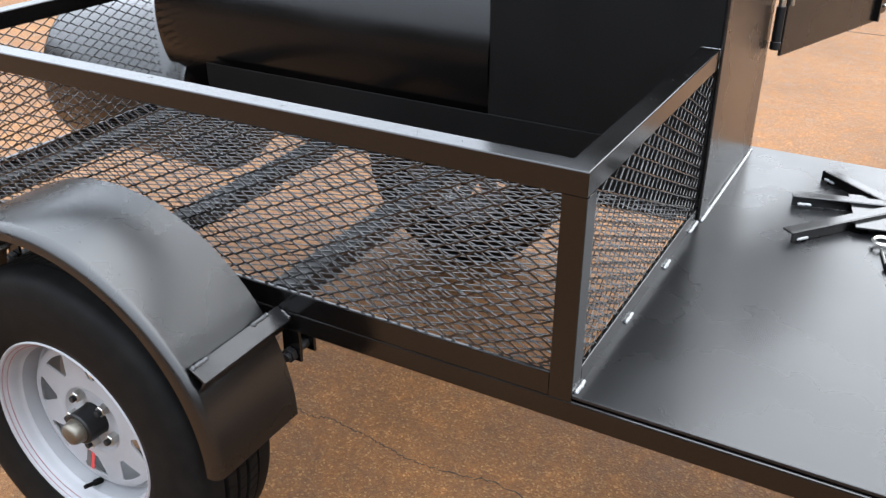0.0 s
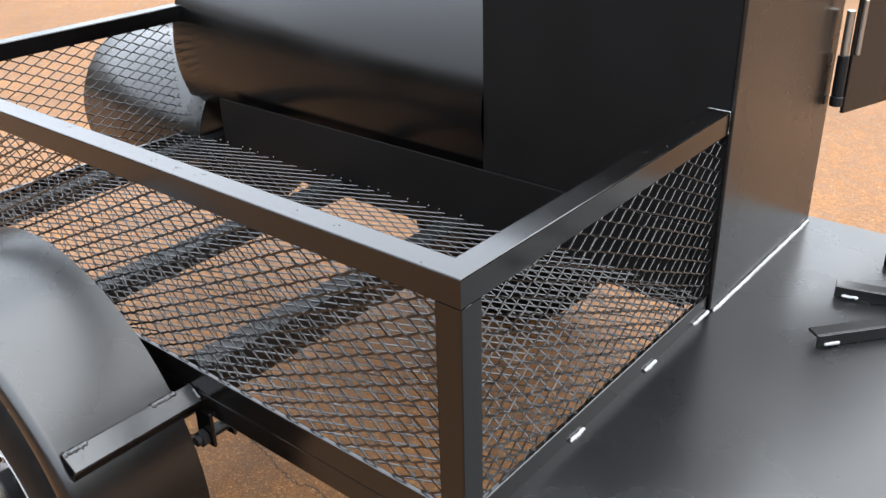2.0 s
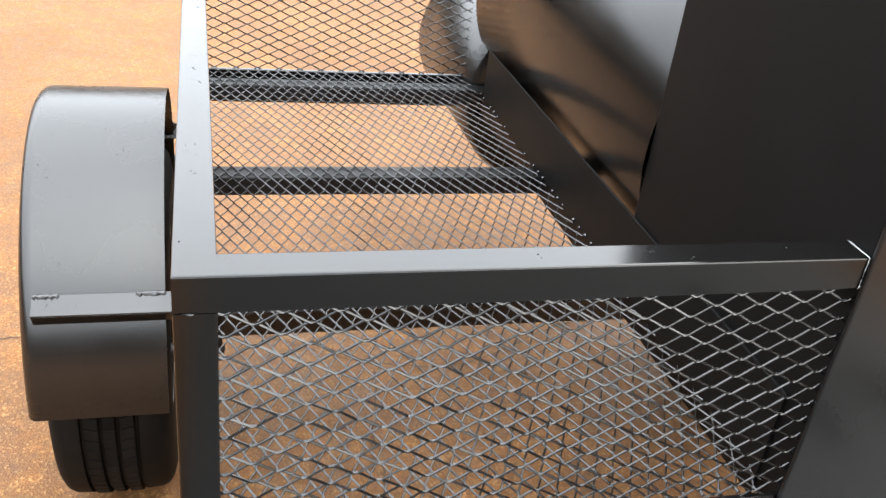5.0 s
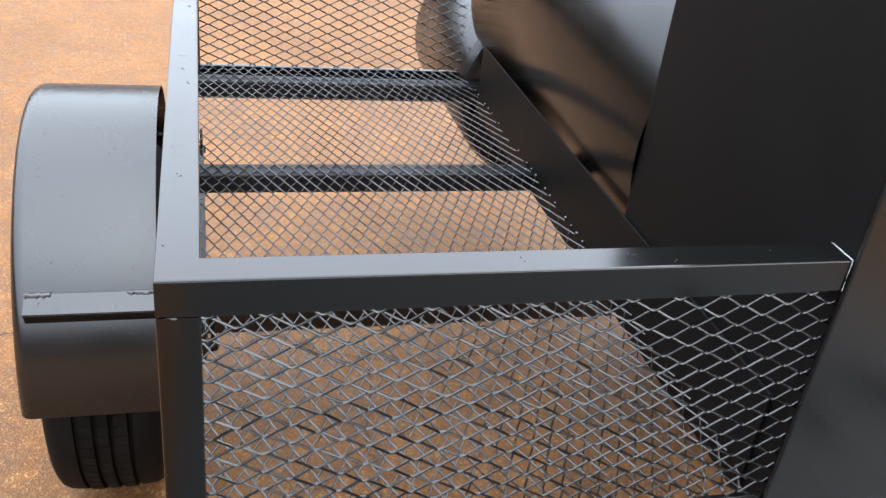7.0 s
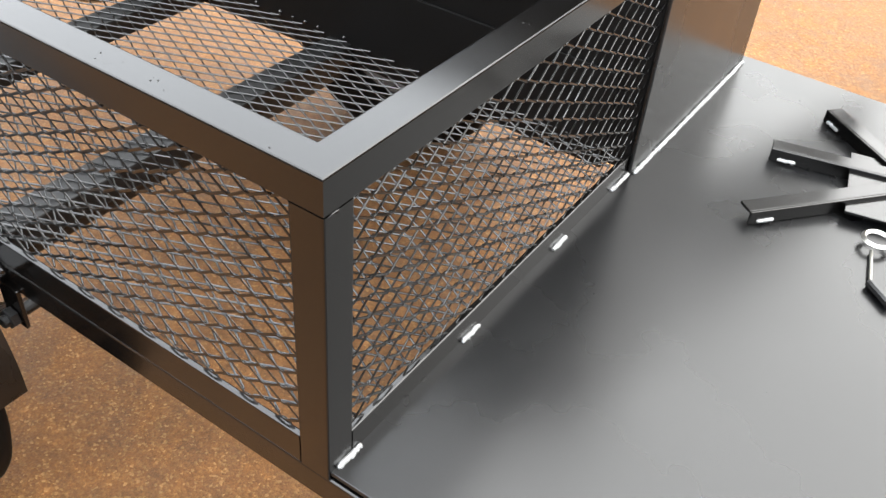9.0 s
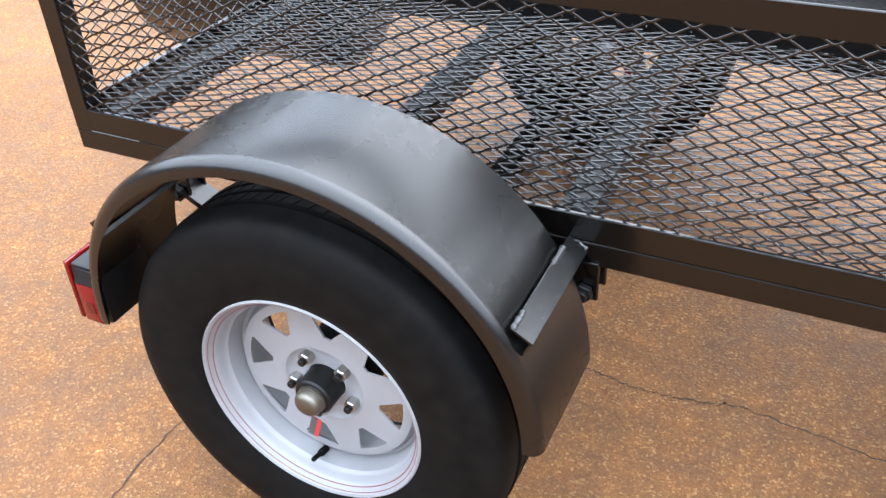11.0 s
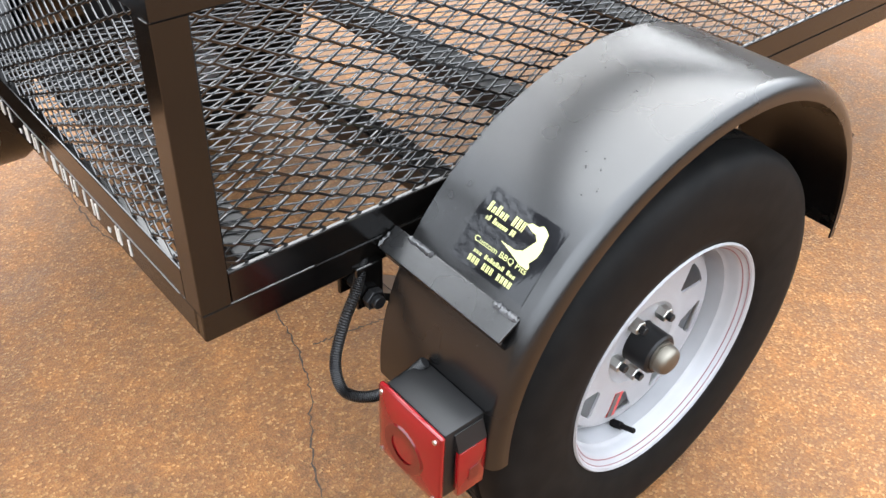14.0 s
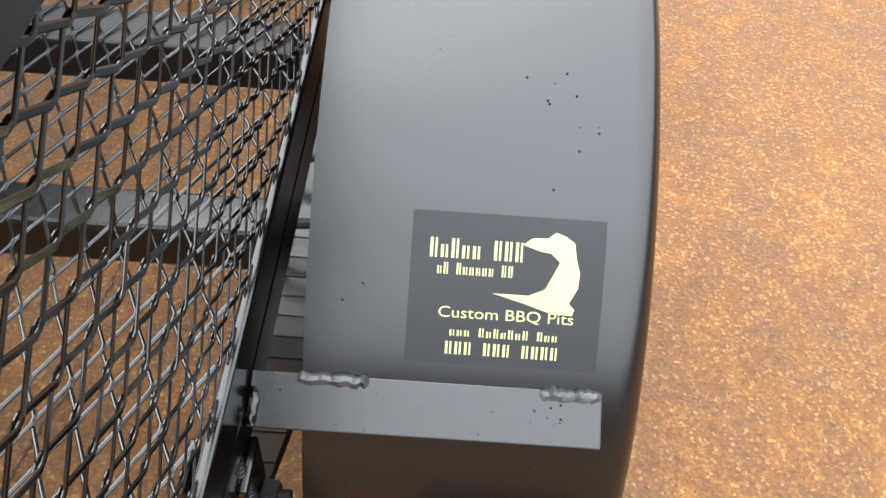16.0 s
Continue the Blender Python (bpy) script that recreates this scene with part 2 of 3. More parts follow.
# ---- ground ----
bm = bmesh.new()
n = 24
for i in range(n + 1):
    for j in range(n + 1):
        f = lambda k: math.copysign(abs(2 * k / n - 1) ** 3, 2 * k / n - 1) * 60
        x, y = f(i) + 0.7, f(j) + 0.3
        bm.verts.new((x, y, 0.025))
bm.verts.ensure_lookup_table()
for i in range(n):
    for j in range(n):
        a = i * (n + 1) + j
        bm.faces.new([bm.verts[k] for k in (a, a + n + 1, a + n + 2, a + 1)])
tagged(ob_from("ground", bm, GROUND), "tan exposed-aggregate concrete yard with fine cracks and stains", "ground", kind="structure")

# plain unseen walls far off on every side, added to darken low reflections
for k, (c, size) in enumerate((((0.6, 13.0), (26.0, 0.3)), ((0.6, -13.0), (26.0, 0.3)), ((13.8, 0.0), (0.3, 25.6)), ((-12.6, 0.0), (0.3, 25.6)))):
    bm = bmesh.new()
    add_box(bm, (c[0] - size[0] / 2, c[1] - size[1] / 2, 0.0), (c[0] + size[0] / 2, c[1] + size[1] / 2, 3.4), 0.01)
    tagged(ob_from("unseen_wall_" + ("north", "south", "east", "west")[k], bm, UNSEENWALL), "plain dull brown wall, out of view, added to darken low reflections", "wall", kind="structure")

# ---- measures of the trailer ----
XR, L, W, H, T = -0.035, 1.45, 0.688, 0.995, 0.038
SILL, FLOOR, DECK, FAR, GZ = 0.622, 0.664, 0.631, 1.19, 0.025
DECK_END = 2.55

# ---- trailer chassis ----
trailer = empty("trailer", "satin black welded steel utility trailer chassis with flat deck", "trailer")
part("side_rail", box((XR, 0, 0.582), (DECK_END, 0.016, SILL), 0.003), RAIL, trailer)
part("side_rail", box((XR, FAR - T, 0.582), (DECK_END, FAR, SILL), 0.004), RAIL, trailer)
part("rear_sill", box((XR, 0.016, 0.582), (XR + 0.016, FAR - T, SILL), 0.003), RAIL, trailer)
for x, wide, top in ((0.026, 0.048, 0.660), (0.514, 0.050, 0.660), (0.871, 0.052, 0.660), (1.44, 0.038, 0.6225), (1.95, 0.038, 0.6225)):
    part("crossmember", box((x, 0.0165, 0.622 if top > 0.65 else 0.59), (x + wide, FAR - T, top), 0.003), DUSTY, trailer)
part("front_sill", box((DECK_END - T, T, 0.582), (DECK_END, FAR - T, SILL), 0.004), RAIL, trailer)
part("deck_plate", box((L - 0.003, 0.004, SILL + 0.003), (DECK_END, FAR - 0.004, DECK), 0.0015), DECKP, trailer, "smooth satin black steel deck plate")
part("axle", (lambda b: (add_box(b, (0.555, -0.06, 0.335), (0.615, FAR + 0.06, 0.395), 0.006), b)[1])(bmesh.new()), BLACK, trailer)

# ---- expanded metal ----
LWD, SWD = 0.0508, 0.0234
# a flat strand with broken edges
STRAND_SECTION = ((1, 0.4), (0.6, 1), (-0.6, 1), (-1, 0.4), (-1, -0.4), (-0.6, -1), (0.6, -1), (1, -0.4))


def add_strand(bm, path, o, u, v, w, wide, thick, tilt):
    """One strand along path (points across the sheet and out of it), turned about its own line."""
    du, dv = path[-1][0] - path[0][0], path[-1][1] - path[0][1]
    n = math.hypot(du, dv) or 1.0
    side = (v * du - u * dv) / n
    cw = (side * math.cos(tilt) + w * math.sin(tilt)) * (wide / 2)
    ct = (w * math.cos(tilt) - side * math.sin(tilt)) * (thick / 2)
    rings = []
    for pu, pv, pw in path:
        c = o + u * pu + v * pv + w * pw
        rings.append([c + cw * a + ct * b for a, b in STRAND_SECTION])
    add_rings(bm, rings)


def clipped(path, lu, lv):
    """The stretch of a strand's path that lies inside the panel."""
    out = []
    for a, b in zip(path, path[1:]):
        lo, hi = 0.0, 1.0
        for k, top in ((0, lu), (1, lv)):
            d = b[k] - a[k]
            if abs(d) < 1e-9:
                if not 0 <= a[k] <= top:
                    lo, hi = 1.0, 0.0
                continue
            f, g = sorted(((0 - a[k]) / d, (top - a[k]) / d))
            lo, hi = max(lo, f), min(hi, g)
        if hi - lo < 1e-6:
            continue
        for f in (lo, hi):
            p = tuple(a[k] + (b[k] - a[k]) * f for k in (0, 1, 2))
            if not out or max(abs(out[-1][k] - p[k]) for k in (0, 1)) > 1e-6:
                out.append(p)
    return out


def expanded(origin, u, v, w, lu, lv, wide=0.0025, thick=0.0014, tilt=0.6, off=(0.0, 0.0), seed=3, rising=None, rising_wide=None):
    """A sheet of expanded metal that fills lu by lv from origin; rising, rising_wide: the turn and width of the strands that rise along u, where they differ."""
    bm = bmesh.new()
    o, u, v, w = Vector(origin), Vector(u), Vector(v), Vector(w)
    rnd = random.Random(seed)
    rows = int((lv + off[1]) / (SWD / 2)) + 2
    cols = int((lu + off[0]) / (LWD / 2)) + 2
    jog = {}
    for r in range(-1, rows + 1):
        for c in range(-1, cols + 1):
            jog[r, c] = (rnd.uniform(-0.0007, 0.0007), rnd.uniform(-0.0005, 0.0005))
    for r in range(-1, rows):
        for c in range(-1, cols):
            up = (r + c) % 2 == 0
            ka, kb = ((r, c), (r + 1, c + 1)) if up else ((r + 1, c), (r, c + 1))
            a, b = [(k[1] * LWD / 2 - off[0] + jog[k][0], k[0] * SWD / 2 - off[1] + jog[k][1]) for k in (ka, kb)]
            path = []
            for f, q in ((0.0, 0.0), (0.11, 0.03), (0.25, 0.2), (0.75, 0.8), (0.89, 0.97), (1.0, 1.0)):
                path.append((a[0] + (b[0] - a[0]) * f, a[1] + (b[1] - a[1]) * q, 0.0018 * (0.5 - q) * (1 if up else -1)))
            path = clipped(path, lu, lv)
            if len(path) > 1:
                add_strand(bm, path, o, u, v, w, (rising_wide if up and rising_wide else wide) * rnd.uniform(0.92, 1.08), thick, (rising if up and rising is not None else tilt) + rnd.uniform(-0.06, 0.06))
    return bm


def rail(axis, lo, hi, c0=0.0, c1=0.0, side=1, r=0.002):
    """A square tube along x, y or z from lo to hi with rounded long edges; c0, c1: how far each end is mitred back across the
    second axis, side: whether the far (1) or the near (-1) face is the short one."""
    lo, hi = Vector(lo), Vector(hi)
    k = "xyz".index(axis)
    a, b = [i for i in (0, 1, 2) if i != k]
    pts = []
    for ca, cb, start in ((hi[a] - r, hi[b] - r, 0), (lo[a] + r, hi[b] - r, 90), (lo[a] + r, lo[b] + r, 180), (hi[a] - r, lo[b] + r, 270)):
        for q in (0, 45, 90):
            w = radians(start + q)
            pts.append((ca + r * math.cos(w), cb + r * math.sin(w)))
    rings = []
    for end, cut in ((lo[k], c0), (hi[k], -c1)):
        ring = []
        for pa, pb in pts:
            f = (pa - lo[a]) / (hi[a] - lo[a])
            f = f if side > 0 else 1 - f
            v = [0, 0, 0]
            v[a], v[b], v[k] = pa, pb, end + cut * f
            ring.append(v)
        rings.append(ring)
    bm = bmesh.new()
    add_rings(bm, rings)
    return bm


# ---- wood basket ----
basket = empty("wood_basket", "black steel wood basket with square tube frame and expanded metal panels", "basket")
X, Y, Z = (1, 0, 0), (0, 1, 0), (0, 0, 1)
TOP = H - T
part("top_rail", rail("x", (XR, 0, TOP), (L, T, H), T, T), RAIL, basket)
part("top_rail", rail("y", (L - T, 0, TOP), (L, W + 0.003, H), T, 0, -1), RAIL, basket)
part("top_rail", rail("y", (XR, 0, TOP), (XR + T, 0.71, H), T, 0, 1), RAIL, basket)
part("bottom_rail", rail("x", (XR + T, 0.0, SILL), (L - T, 0.008, FLOOR)), RAIL, basket)
part("bottom_rail", rail("y", (L - 0.009, T, SILL), (L, W + 0.003, FLOOR)), RAIL, basket)
part("bottom_rail", rail("y", (XR, T, SILL), (XR + 0.012, 0.71, FLOOR)), RAIL, basket)
part("corner_post", rail("z", (L - T, 0, SILL), (L, T, TOP)), RAIL, basket)
part("corner_post", rail("z", (XR, 0, SILL), (XR + T, T, TOP)), RAIL, basket)
part("back_plate", box((0.135, 0.683, SILL + 0.002), (1.408, 0.6875, 0.783), 0.001), FIREBOX, basket, "long matt black steel plate along the smoker barrel")
hp = TOP - FLOOR
part("side_mesh", expanded((XR + T, 0.005, FLOOR), X, Z, (0, -1, 0), L - XR - 2 * T, hp, 0.0034, 0.0012, tilt=0.08, off=(0.011, 0.006), rising=0.08), STRAND, basket, "black expanded metal side panel")
part("end_mesh", expanded((L - 0.005, T, FLOOR), Y, Z, X, W - T, hp, 0.0028, 0.0019, tilt=-0.5, off=(0.02, 0.004), rising=0.2, rising_wide=0.0031), STRAND, basket, "black expanded metal end panel")
part("rear_mesh", expanded((XR + 0.005, T, FLOOR), Y, Z, (-1, 0, 0), 0.68 - T, hp, 0.0031, 0.0019, tilt=0.15, off=(0.005, 0.009), rising=-0.45, rising_wide=0.0027), STRAND, basket, "black expanded metal rear panel")
part("floor_mesh", expanded((XR + 0.012, 0.012, FLOOR - 0.002), X, Y, Z, L - XR - 0.024, 0.670, 0.0026, 0.0020, 0.7, off=(0.017, 0.003)), STRAND, basket, "black expanded metal floor")


def bead(a, b, r, parent, name="weld_bead", material=None, seed=0):
    """A lumpy half-sunk weld bead from a to b."""
    rnd = random.Random(seed)
    a, b = Vector(a), Vector(b)
    n = max(4, int((b - a).length / 0.0026))
    d = (b - a).normalized()
    s = d.orthogonal().normalized()
    u = d.cross(s)
    rings = []
    rough = 0.14 if r > 0.002 else 0.1
    for i in range(n + 1):
        f = i / n
        q = r * (0.5 if i in (0, n) else 1.0 + rough * math.sin(i * 1.9 + seed) * 0.6) * rnd.uniform(1 - rough, 1 + rough)
        c = a + (b - a) * f + s * rnd.uniform(-0.2, 0.2) * r + u * rnd.uniform(-0.2, 0.2) * r
        rings.append([c + (s * math.cos(k * math.pi / 4) + u * math.sin(k * math.pi / 4)) * q * rnd.uniform(0.9, 1.1) for k in range(8)])
    bm = bmesh.new()
    add_rings(bm, rings)
    return part(name, bm, material or WELD, parent, "", True)


for i, (y0, y1) in enumerate(((0.012, 0.05), (0.238, 0.276), (0.456, 0.494), (0.629, 0.688))):
    bead((L + 0.002, y0, DECK + 0.0005), (L + 0.002, y1, DECK + 0.0005), 0.0034, basket, seed=i)
bead((L - T, W - 0.004, H - 0.001), (L, W - 0.004, H - 0.001), 0.0016, basket, seed=9)
bead((L - 0.001, W - 0.004, TOP), (L - 0.001, W - 0.004, H), 0.0013, basket, seed=10)
bead((L + 0.0005, 0.004, TOP), (L + 0.0005, 0.018, TOP), 0.0012, basket, "seam", RAIL, seed=11)
bead((XR - 0.0001, 0.004, TOP), (XR - 0.0001, 0.022, TOP - 0.001), 0.0006, basket, "seam", DULL, seed=12)
bead((0.0, -0.0002, SILL), (0.11, -0.0002, SILL), 0.0008, basket, "seam", DULL, seed=13)
bead((XR - 0.0002, 0.05, SILL), (XR - 0.0002, 0.66, SILL), 0.0009, basket, "seam", DULL, seed=14)
bm = bmesh.new()
rnd = random.Random(8)
for k in range(34):
    side = rnd.random() < 0.5
    x0, y0 = (rnd.uniform(0.0, L), rnd.uniform(0.006, T - 0.006)) if side else (rnd.uniform(L - T + 0.006, L - 0.006), rnd.uniform(0.0, W - 0.03))
    for q in range(rnd.choice((1, 1, 2, 4))):
        p = (x0 + rnd.uniform(-0.006, 0.006), min(max(y0 + rnd.uniform(-0.006, 0.006), 0.004), W), H - 0.0003)
        bmesh.ops.create_icosphere(bm, subdivisions=1, radius=rnd.uniform(0.0005, 0.0012), matrix=Matrix.Translation(p))
tagged(part("paint_specks", bm, PLASTIC, basket, "fine dark specks in the paint"), kind="stuff")
# ends of the floor strands tacked to the plate
for i in range(30):
    x = 0.06 + i * 0.0292
    if random.random() < 0.7:
        bm = bmesh.new()
        bmesh.ops.create_icosphere(bm, subdivisions=1, radius=0.0028 + 0.0015 * random.random(), matrix=Matrix.Translation((x, 0.682, FLOOR + 0.004)))
        part("tack_weld", bm, STRAND, basket)

# ---- smoker ----
smoker = empty("offset_smoker", "black steel offset barbecue smoker with barrel chamber and firebox", "smoker")
CY, CZ, CR = 0.987, 0.885, 0.305
bm = bmesh.new()
prof = [(0.0, 0.0), (CR - 0.012, 0.0), (CR - 0.003, 0.003), (CR, 0.01), (CR, 0.96)]
add_lathe(bm, [(r, a - 0.03 if a < 0.5 else a) for r, a in prof], (0.0, CY, CZ), "x", 96)
part("barrel", bm, SMOKER, smoker, "large horizontal black pipe barrel", True)
bm = box((0.958, W, DECK + 0.002), (L, 1.16, 1.335), 0.004)
part("firebox", bm, FIREBOX, smoker, "square black steel firebox")
bm = box((0.0, W - 0.003, DECK + 0.002), (0.006, 1.165, 1.335), 0.002, Matrix.Translation((L, 0, 0)))
part("front_plate", bm, BLACK, smoker, "flat satin black front plate of the firebox")
bead((L + 0.009, W + 0.003, DECK + 0.001), (L + 0.009, 1.158, DECK + 0.001), 0.0036, smoker, seed=21)
door = part("door", box((0.0, -0.004, 0.868), (0.50, 0.004, 1.30), 0.002, pose(1.482, 1.168, 0, 0, 0, 72)), BLACK, smoker, "open satin black firebox door")
bm = bmesh.new()
add_cyl(bm, (1.472, 1.158, 0.905), (1.472, 1.158, 0.985), 0.011, 14, 0.001)
part("hinge_barrel", bm, PLASTIC, smoker, "", True)
bm = bmesh.new()
add_cyl(bm, (1.472, 1.158, 0.985), (1.472, 1.158, 1.07), 0.008, 14, 0.001)
part("hinge_pin", bm, STEEL, smoker, "", True)
bm = bmesh.new()
add_cyl(bm, (1.472, 1.158, 0.885), (1.472, 1.158, 0.904), 0.0125, 14, 0.001)
part("hinge_barrel", bm, PLASTIC, smoker, "", True)

bm = bmesh.new()
add_cyl(bm, (1.492, 1.172, 0.985), (1.492, 1.172, 1.09), 0.005, 12, 0.001)
part("hinge_rod", bm, STEEL, smoker, "bright steel hinge rod", True)
DOORM = pose(1.482, 1.168, 0, 0, 0, 72)
part("door_edge", box((0.488, -0.016, 0.870), (0.4965, -0.0045, 1.298), 0.001, DOORM), RAIL, door, "folded far edge of the door")
part("latch_tab", box((0.5005, -0.006, 0.885), (0.552, 0.0, 0.925), 0.004, DOORM), RAIL, door, "black latch tab with a bolt")
bm = bmesh.new()
add_cyl(bm, DOORM @ Vector((0.534, -0.006, 0.905)), DOORM @ Vector((0.534, -0.011, 0.905)), 0.006, 6, 0.001)
part("bolt", bm, STEEL, smoker)

# ---- tank behind the barrel ----
tank = empty("steel_tank", "round black steel tank lying behind the smoker barrel", "tank")
bm = bmesh.new()
r = 0.24
prof = [(0.0, -0.535), (r - 0.03, -0.535), (r - 0.009, -0.528), (r, -0.51), (r, 0.01), (r - 0.01, 0.03), (r - 0.03, 0.036), (0, 0.036)]
add_lathe(bm, prof, (0.0, 0.908, 0.622), "x", 72)
part("tank_shell", bm, BLACK, tank, "", True)
part("tank_bracket", box((0.0, 0.70, 0.575), (0.036, 0.74, 0.60), 0.002), RAIL, tank)

# ---- fender ----
fender = empty("fender", "rounded satin black steel wheel fender with rolled outer lip", "fender")
FX, FZ, FR = 0.563, 0.420, 0.384
YO = -0.249
lip = [(FR, y) for y in (-0.033, -0.0342, -0.09, -0.15, -0.20, -0.2305)]
lip += [(FR - 0.018 + 0.018 * math.cos(radians(a)), YO + 0.018 - 0.018 * math.sin(radians(a))) for a in (0, 15, 30, 45, 60, 75, 90)]
lip += [(FR - 0.026, YO)]
t3 = 0.003
inner = [(FR - 0.026, YO + t3), (FR - 0.018, YO + t3)]
inner += [(FR - 0.018 + 0.015 * math.cos(radians(a)), YO + 0.018 - 0.015 * math.sin(radians(a))) for a in (75, 50, 25, 0)]
inner += [(FR - t3, -0.15), (FR - t3, -0.0342), (FR - t3, -0.033)]


def fender_point(p):
    """A point of the round fender profile, pressed a little square at the rear shoulder and drawn in at the front."""
    a = math.atan2(p[2] - FZ, p[0])
    k = 1.0 + 0.0365 * abs(math.sin(2 * a)) * (1.0 if p[0] < 0 else 0.25)
    return Vector((FX + p[0] * k, p[1] * (1 - 0.035 * max(p[0], 0.0) / FR), p[2]))


bm = bmesh.new()
add_lathe(bm, lip + inner, (0.0, 0.0, FZ), "y", 90, 1.5, 178.5, True)
for v in bm.verts:
    v.co = fender_point(v.co)
part("fender_shell", bm, BLACK, fender, "", True)


def bracket_place(x0, z0, sx):
    return Matrix.Translation((x0, 0, z0)) @ Matrix.Rotation(radians(31 * sx), 4, "Y") @ Matrix.Diagonal((sx, 1, 1, 1))


def bracket(x0, z0, sx, seed):
    """An angle-iron bracket from the side rail over the fender, leaning with it; sx: -1 towards the rear."""
    m = bracket_place(x0, z0, sx)
    bm = bmesh.new()
    add_box(bm, (-0.004, -0.221, -0.004), (0.031, -0.001, 0.0), 0.001, m)
    add_box(bm, (0.027, -0.221, -0.030), (0.031, -0.001, -0.0042), 0.001, m)
    part("bracket", bm, BLACK, fender, "black angle-iron fender bracket")
    for k, (y0, y1) in enumerate(((-0.030, -0.075), (-0.182, -0.220))):
        bead(m @ Vector((-0.001, y0, -0.0008)), m @ Vector((-0.001, y1, -0.0008)), 0.0042, fender, "weld_bead", PAINTED, seed + k)
    bead(m @ Vector((0.006, -0.004, 0)), m @ Vector((0.03, -0.004, 0)), 0.004, fender, "weld_bead", RAIL, seed + 5)


bracket(0.2255, 0.626, -1, 40)
bracket(0.9005, 0.626, 1, 50)

bm = bmesh.new()
rnd = random.Random(5)
for k in range(64):
    a0, y0 = rnd.uniform(20, 158), rnd.uniform(-0.215, -0.04)
    for q in range(rnd.choice((1, 1, 1, 2, 2, 4))):
        a, y = radians(a0 + rnd.uniform(-2.0, 2.0)), y0 + rnd.uniform(-0.012, 0.012)
        rr = rnd.choice((0.0004, 0.0005, 0.0007, 0.0011))
        bmesh.ops.create_icosphere(bm, subdivisions=1, radius=rr, matrix=Matrix.Translation(fender_point(((FR - 0.0002) * math.cos(a), y, FZ + (FR - 0.0002) * math.sin(a)))))
# runs and specks on the flat of the brackets
for sx, x0 in ((-1, 0.2255), (1, 0.9005)):
    m = bracket_place(x0, 0.626, sx)
    for k in range(22):
        y = -0.205 + abs(rnd.gauss(0, 0.018)) if k < 12 else rnd.uniform(-0.20, -0.02)
        bmesh.ops.create_icosphere(bm, subdivisions=1, radius=rnd.choice((0.0004, 0.0006, 0.0009)), matrix=Matrix.Translation(m @ Vector((rnd.uniform(0.004, 0.029), y, 0.0001))))
tagged(part("paint_specks", bm, PLASTIC, fender, "fine dark specks in the paint"), kind="stuff")

# ---- spring hangers between rail and wheel ----
for x in (0.185, 0.925):
    hanger = empty("spring_hanger", "black steel leaf spring hanger with bolt under the rail", "bracket", "spring hangers")
    bm = bmesh.new()
    add_box(bm, (x - 0.02, -0.006, 0.525), (x + 0.02, 0.0, 0.59), 0.002)
    part("hanger_plate", bm, RAIL, hanger)
    bm = bmesh.new()
    add_box(bm, (x - 0.02, 0.034, 0.525), (x + 0.02, 0.04, 0.582), 0.002)
    part("hanger_plate", bm, RAIL, hanger)
    bm = bmesh.new()
    add_cyl(bm, (x, -0.026, 0.54), (x, 0.046, 0.54), 0.009, 12, 0.001)
    part("hanger_bolt", bm, PLASTIC, hanger)
    bm = bmesh.new()
    add_cyl(bm, (x, -0.018, 0.54), (x, -0.007, 0.54), 0.015, 6, 0.001)
    part("nut", bm, PLASTIC, hanger)
bm = bmesh.new()
pts = smooth_line([(0.185, 0.017, 0.54), (0.4, 0.017, 0.42), (0.58, 0.017, 0.385), (0.76, 0.017, 0.42), (0.925, 0.017, 0.54)], 24)
for k in range(24):
    a, b = pts[k], pts[k + 1]
    h = 0.006 + 0.012 * (1 - abs(k - 11.5) / 12)
    ring = lambda p: [(p.x, -0.008, p.z - h), (p.x, 0.042, p.z - h), (p.x, 0.042, p.z + h), (p.x, -0.008, p.z + h)]
    add_rings(bm, [ring(a), ring(b)])
tagged(ob_from("leaf_spring", bm, BLACK), "black curved steel leaf spring under the side rail", "spring")
for x in (0.535, 0.635):
    ubolt = empty("u_bolt", "dark steel U-bolt that clamps the spring to the axle", "bolt", "axle bolts")
    bm = bmesh.new()
    pts = smooth_line([(x, -0.018, 0.325), (x, -0.018, 0.40), (x, -0.014, 0.432), (x, 0.017, 0.440), (x, 0.048, 0.432), (x, 0.052, 0.40), (x, 0.052, 0.325)], 36)
    add_tube(bm, pts, 0.0055, 10)
    part("rod", bm, PLASTIC, ubolt, "", True)
    for y in (-0.018, 0.052):
        bm = bmesh.new()
        add_cyl(bm, (x, y, 0.316), (x, y, 0.328), 0.011, 6, 0.001)
        part("nut", bm, PLASTIC, ubolt)


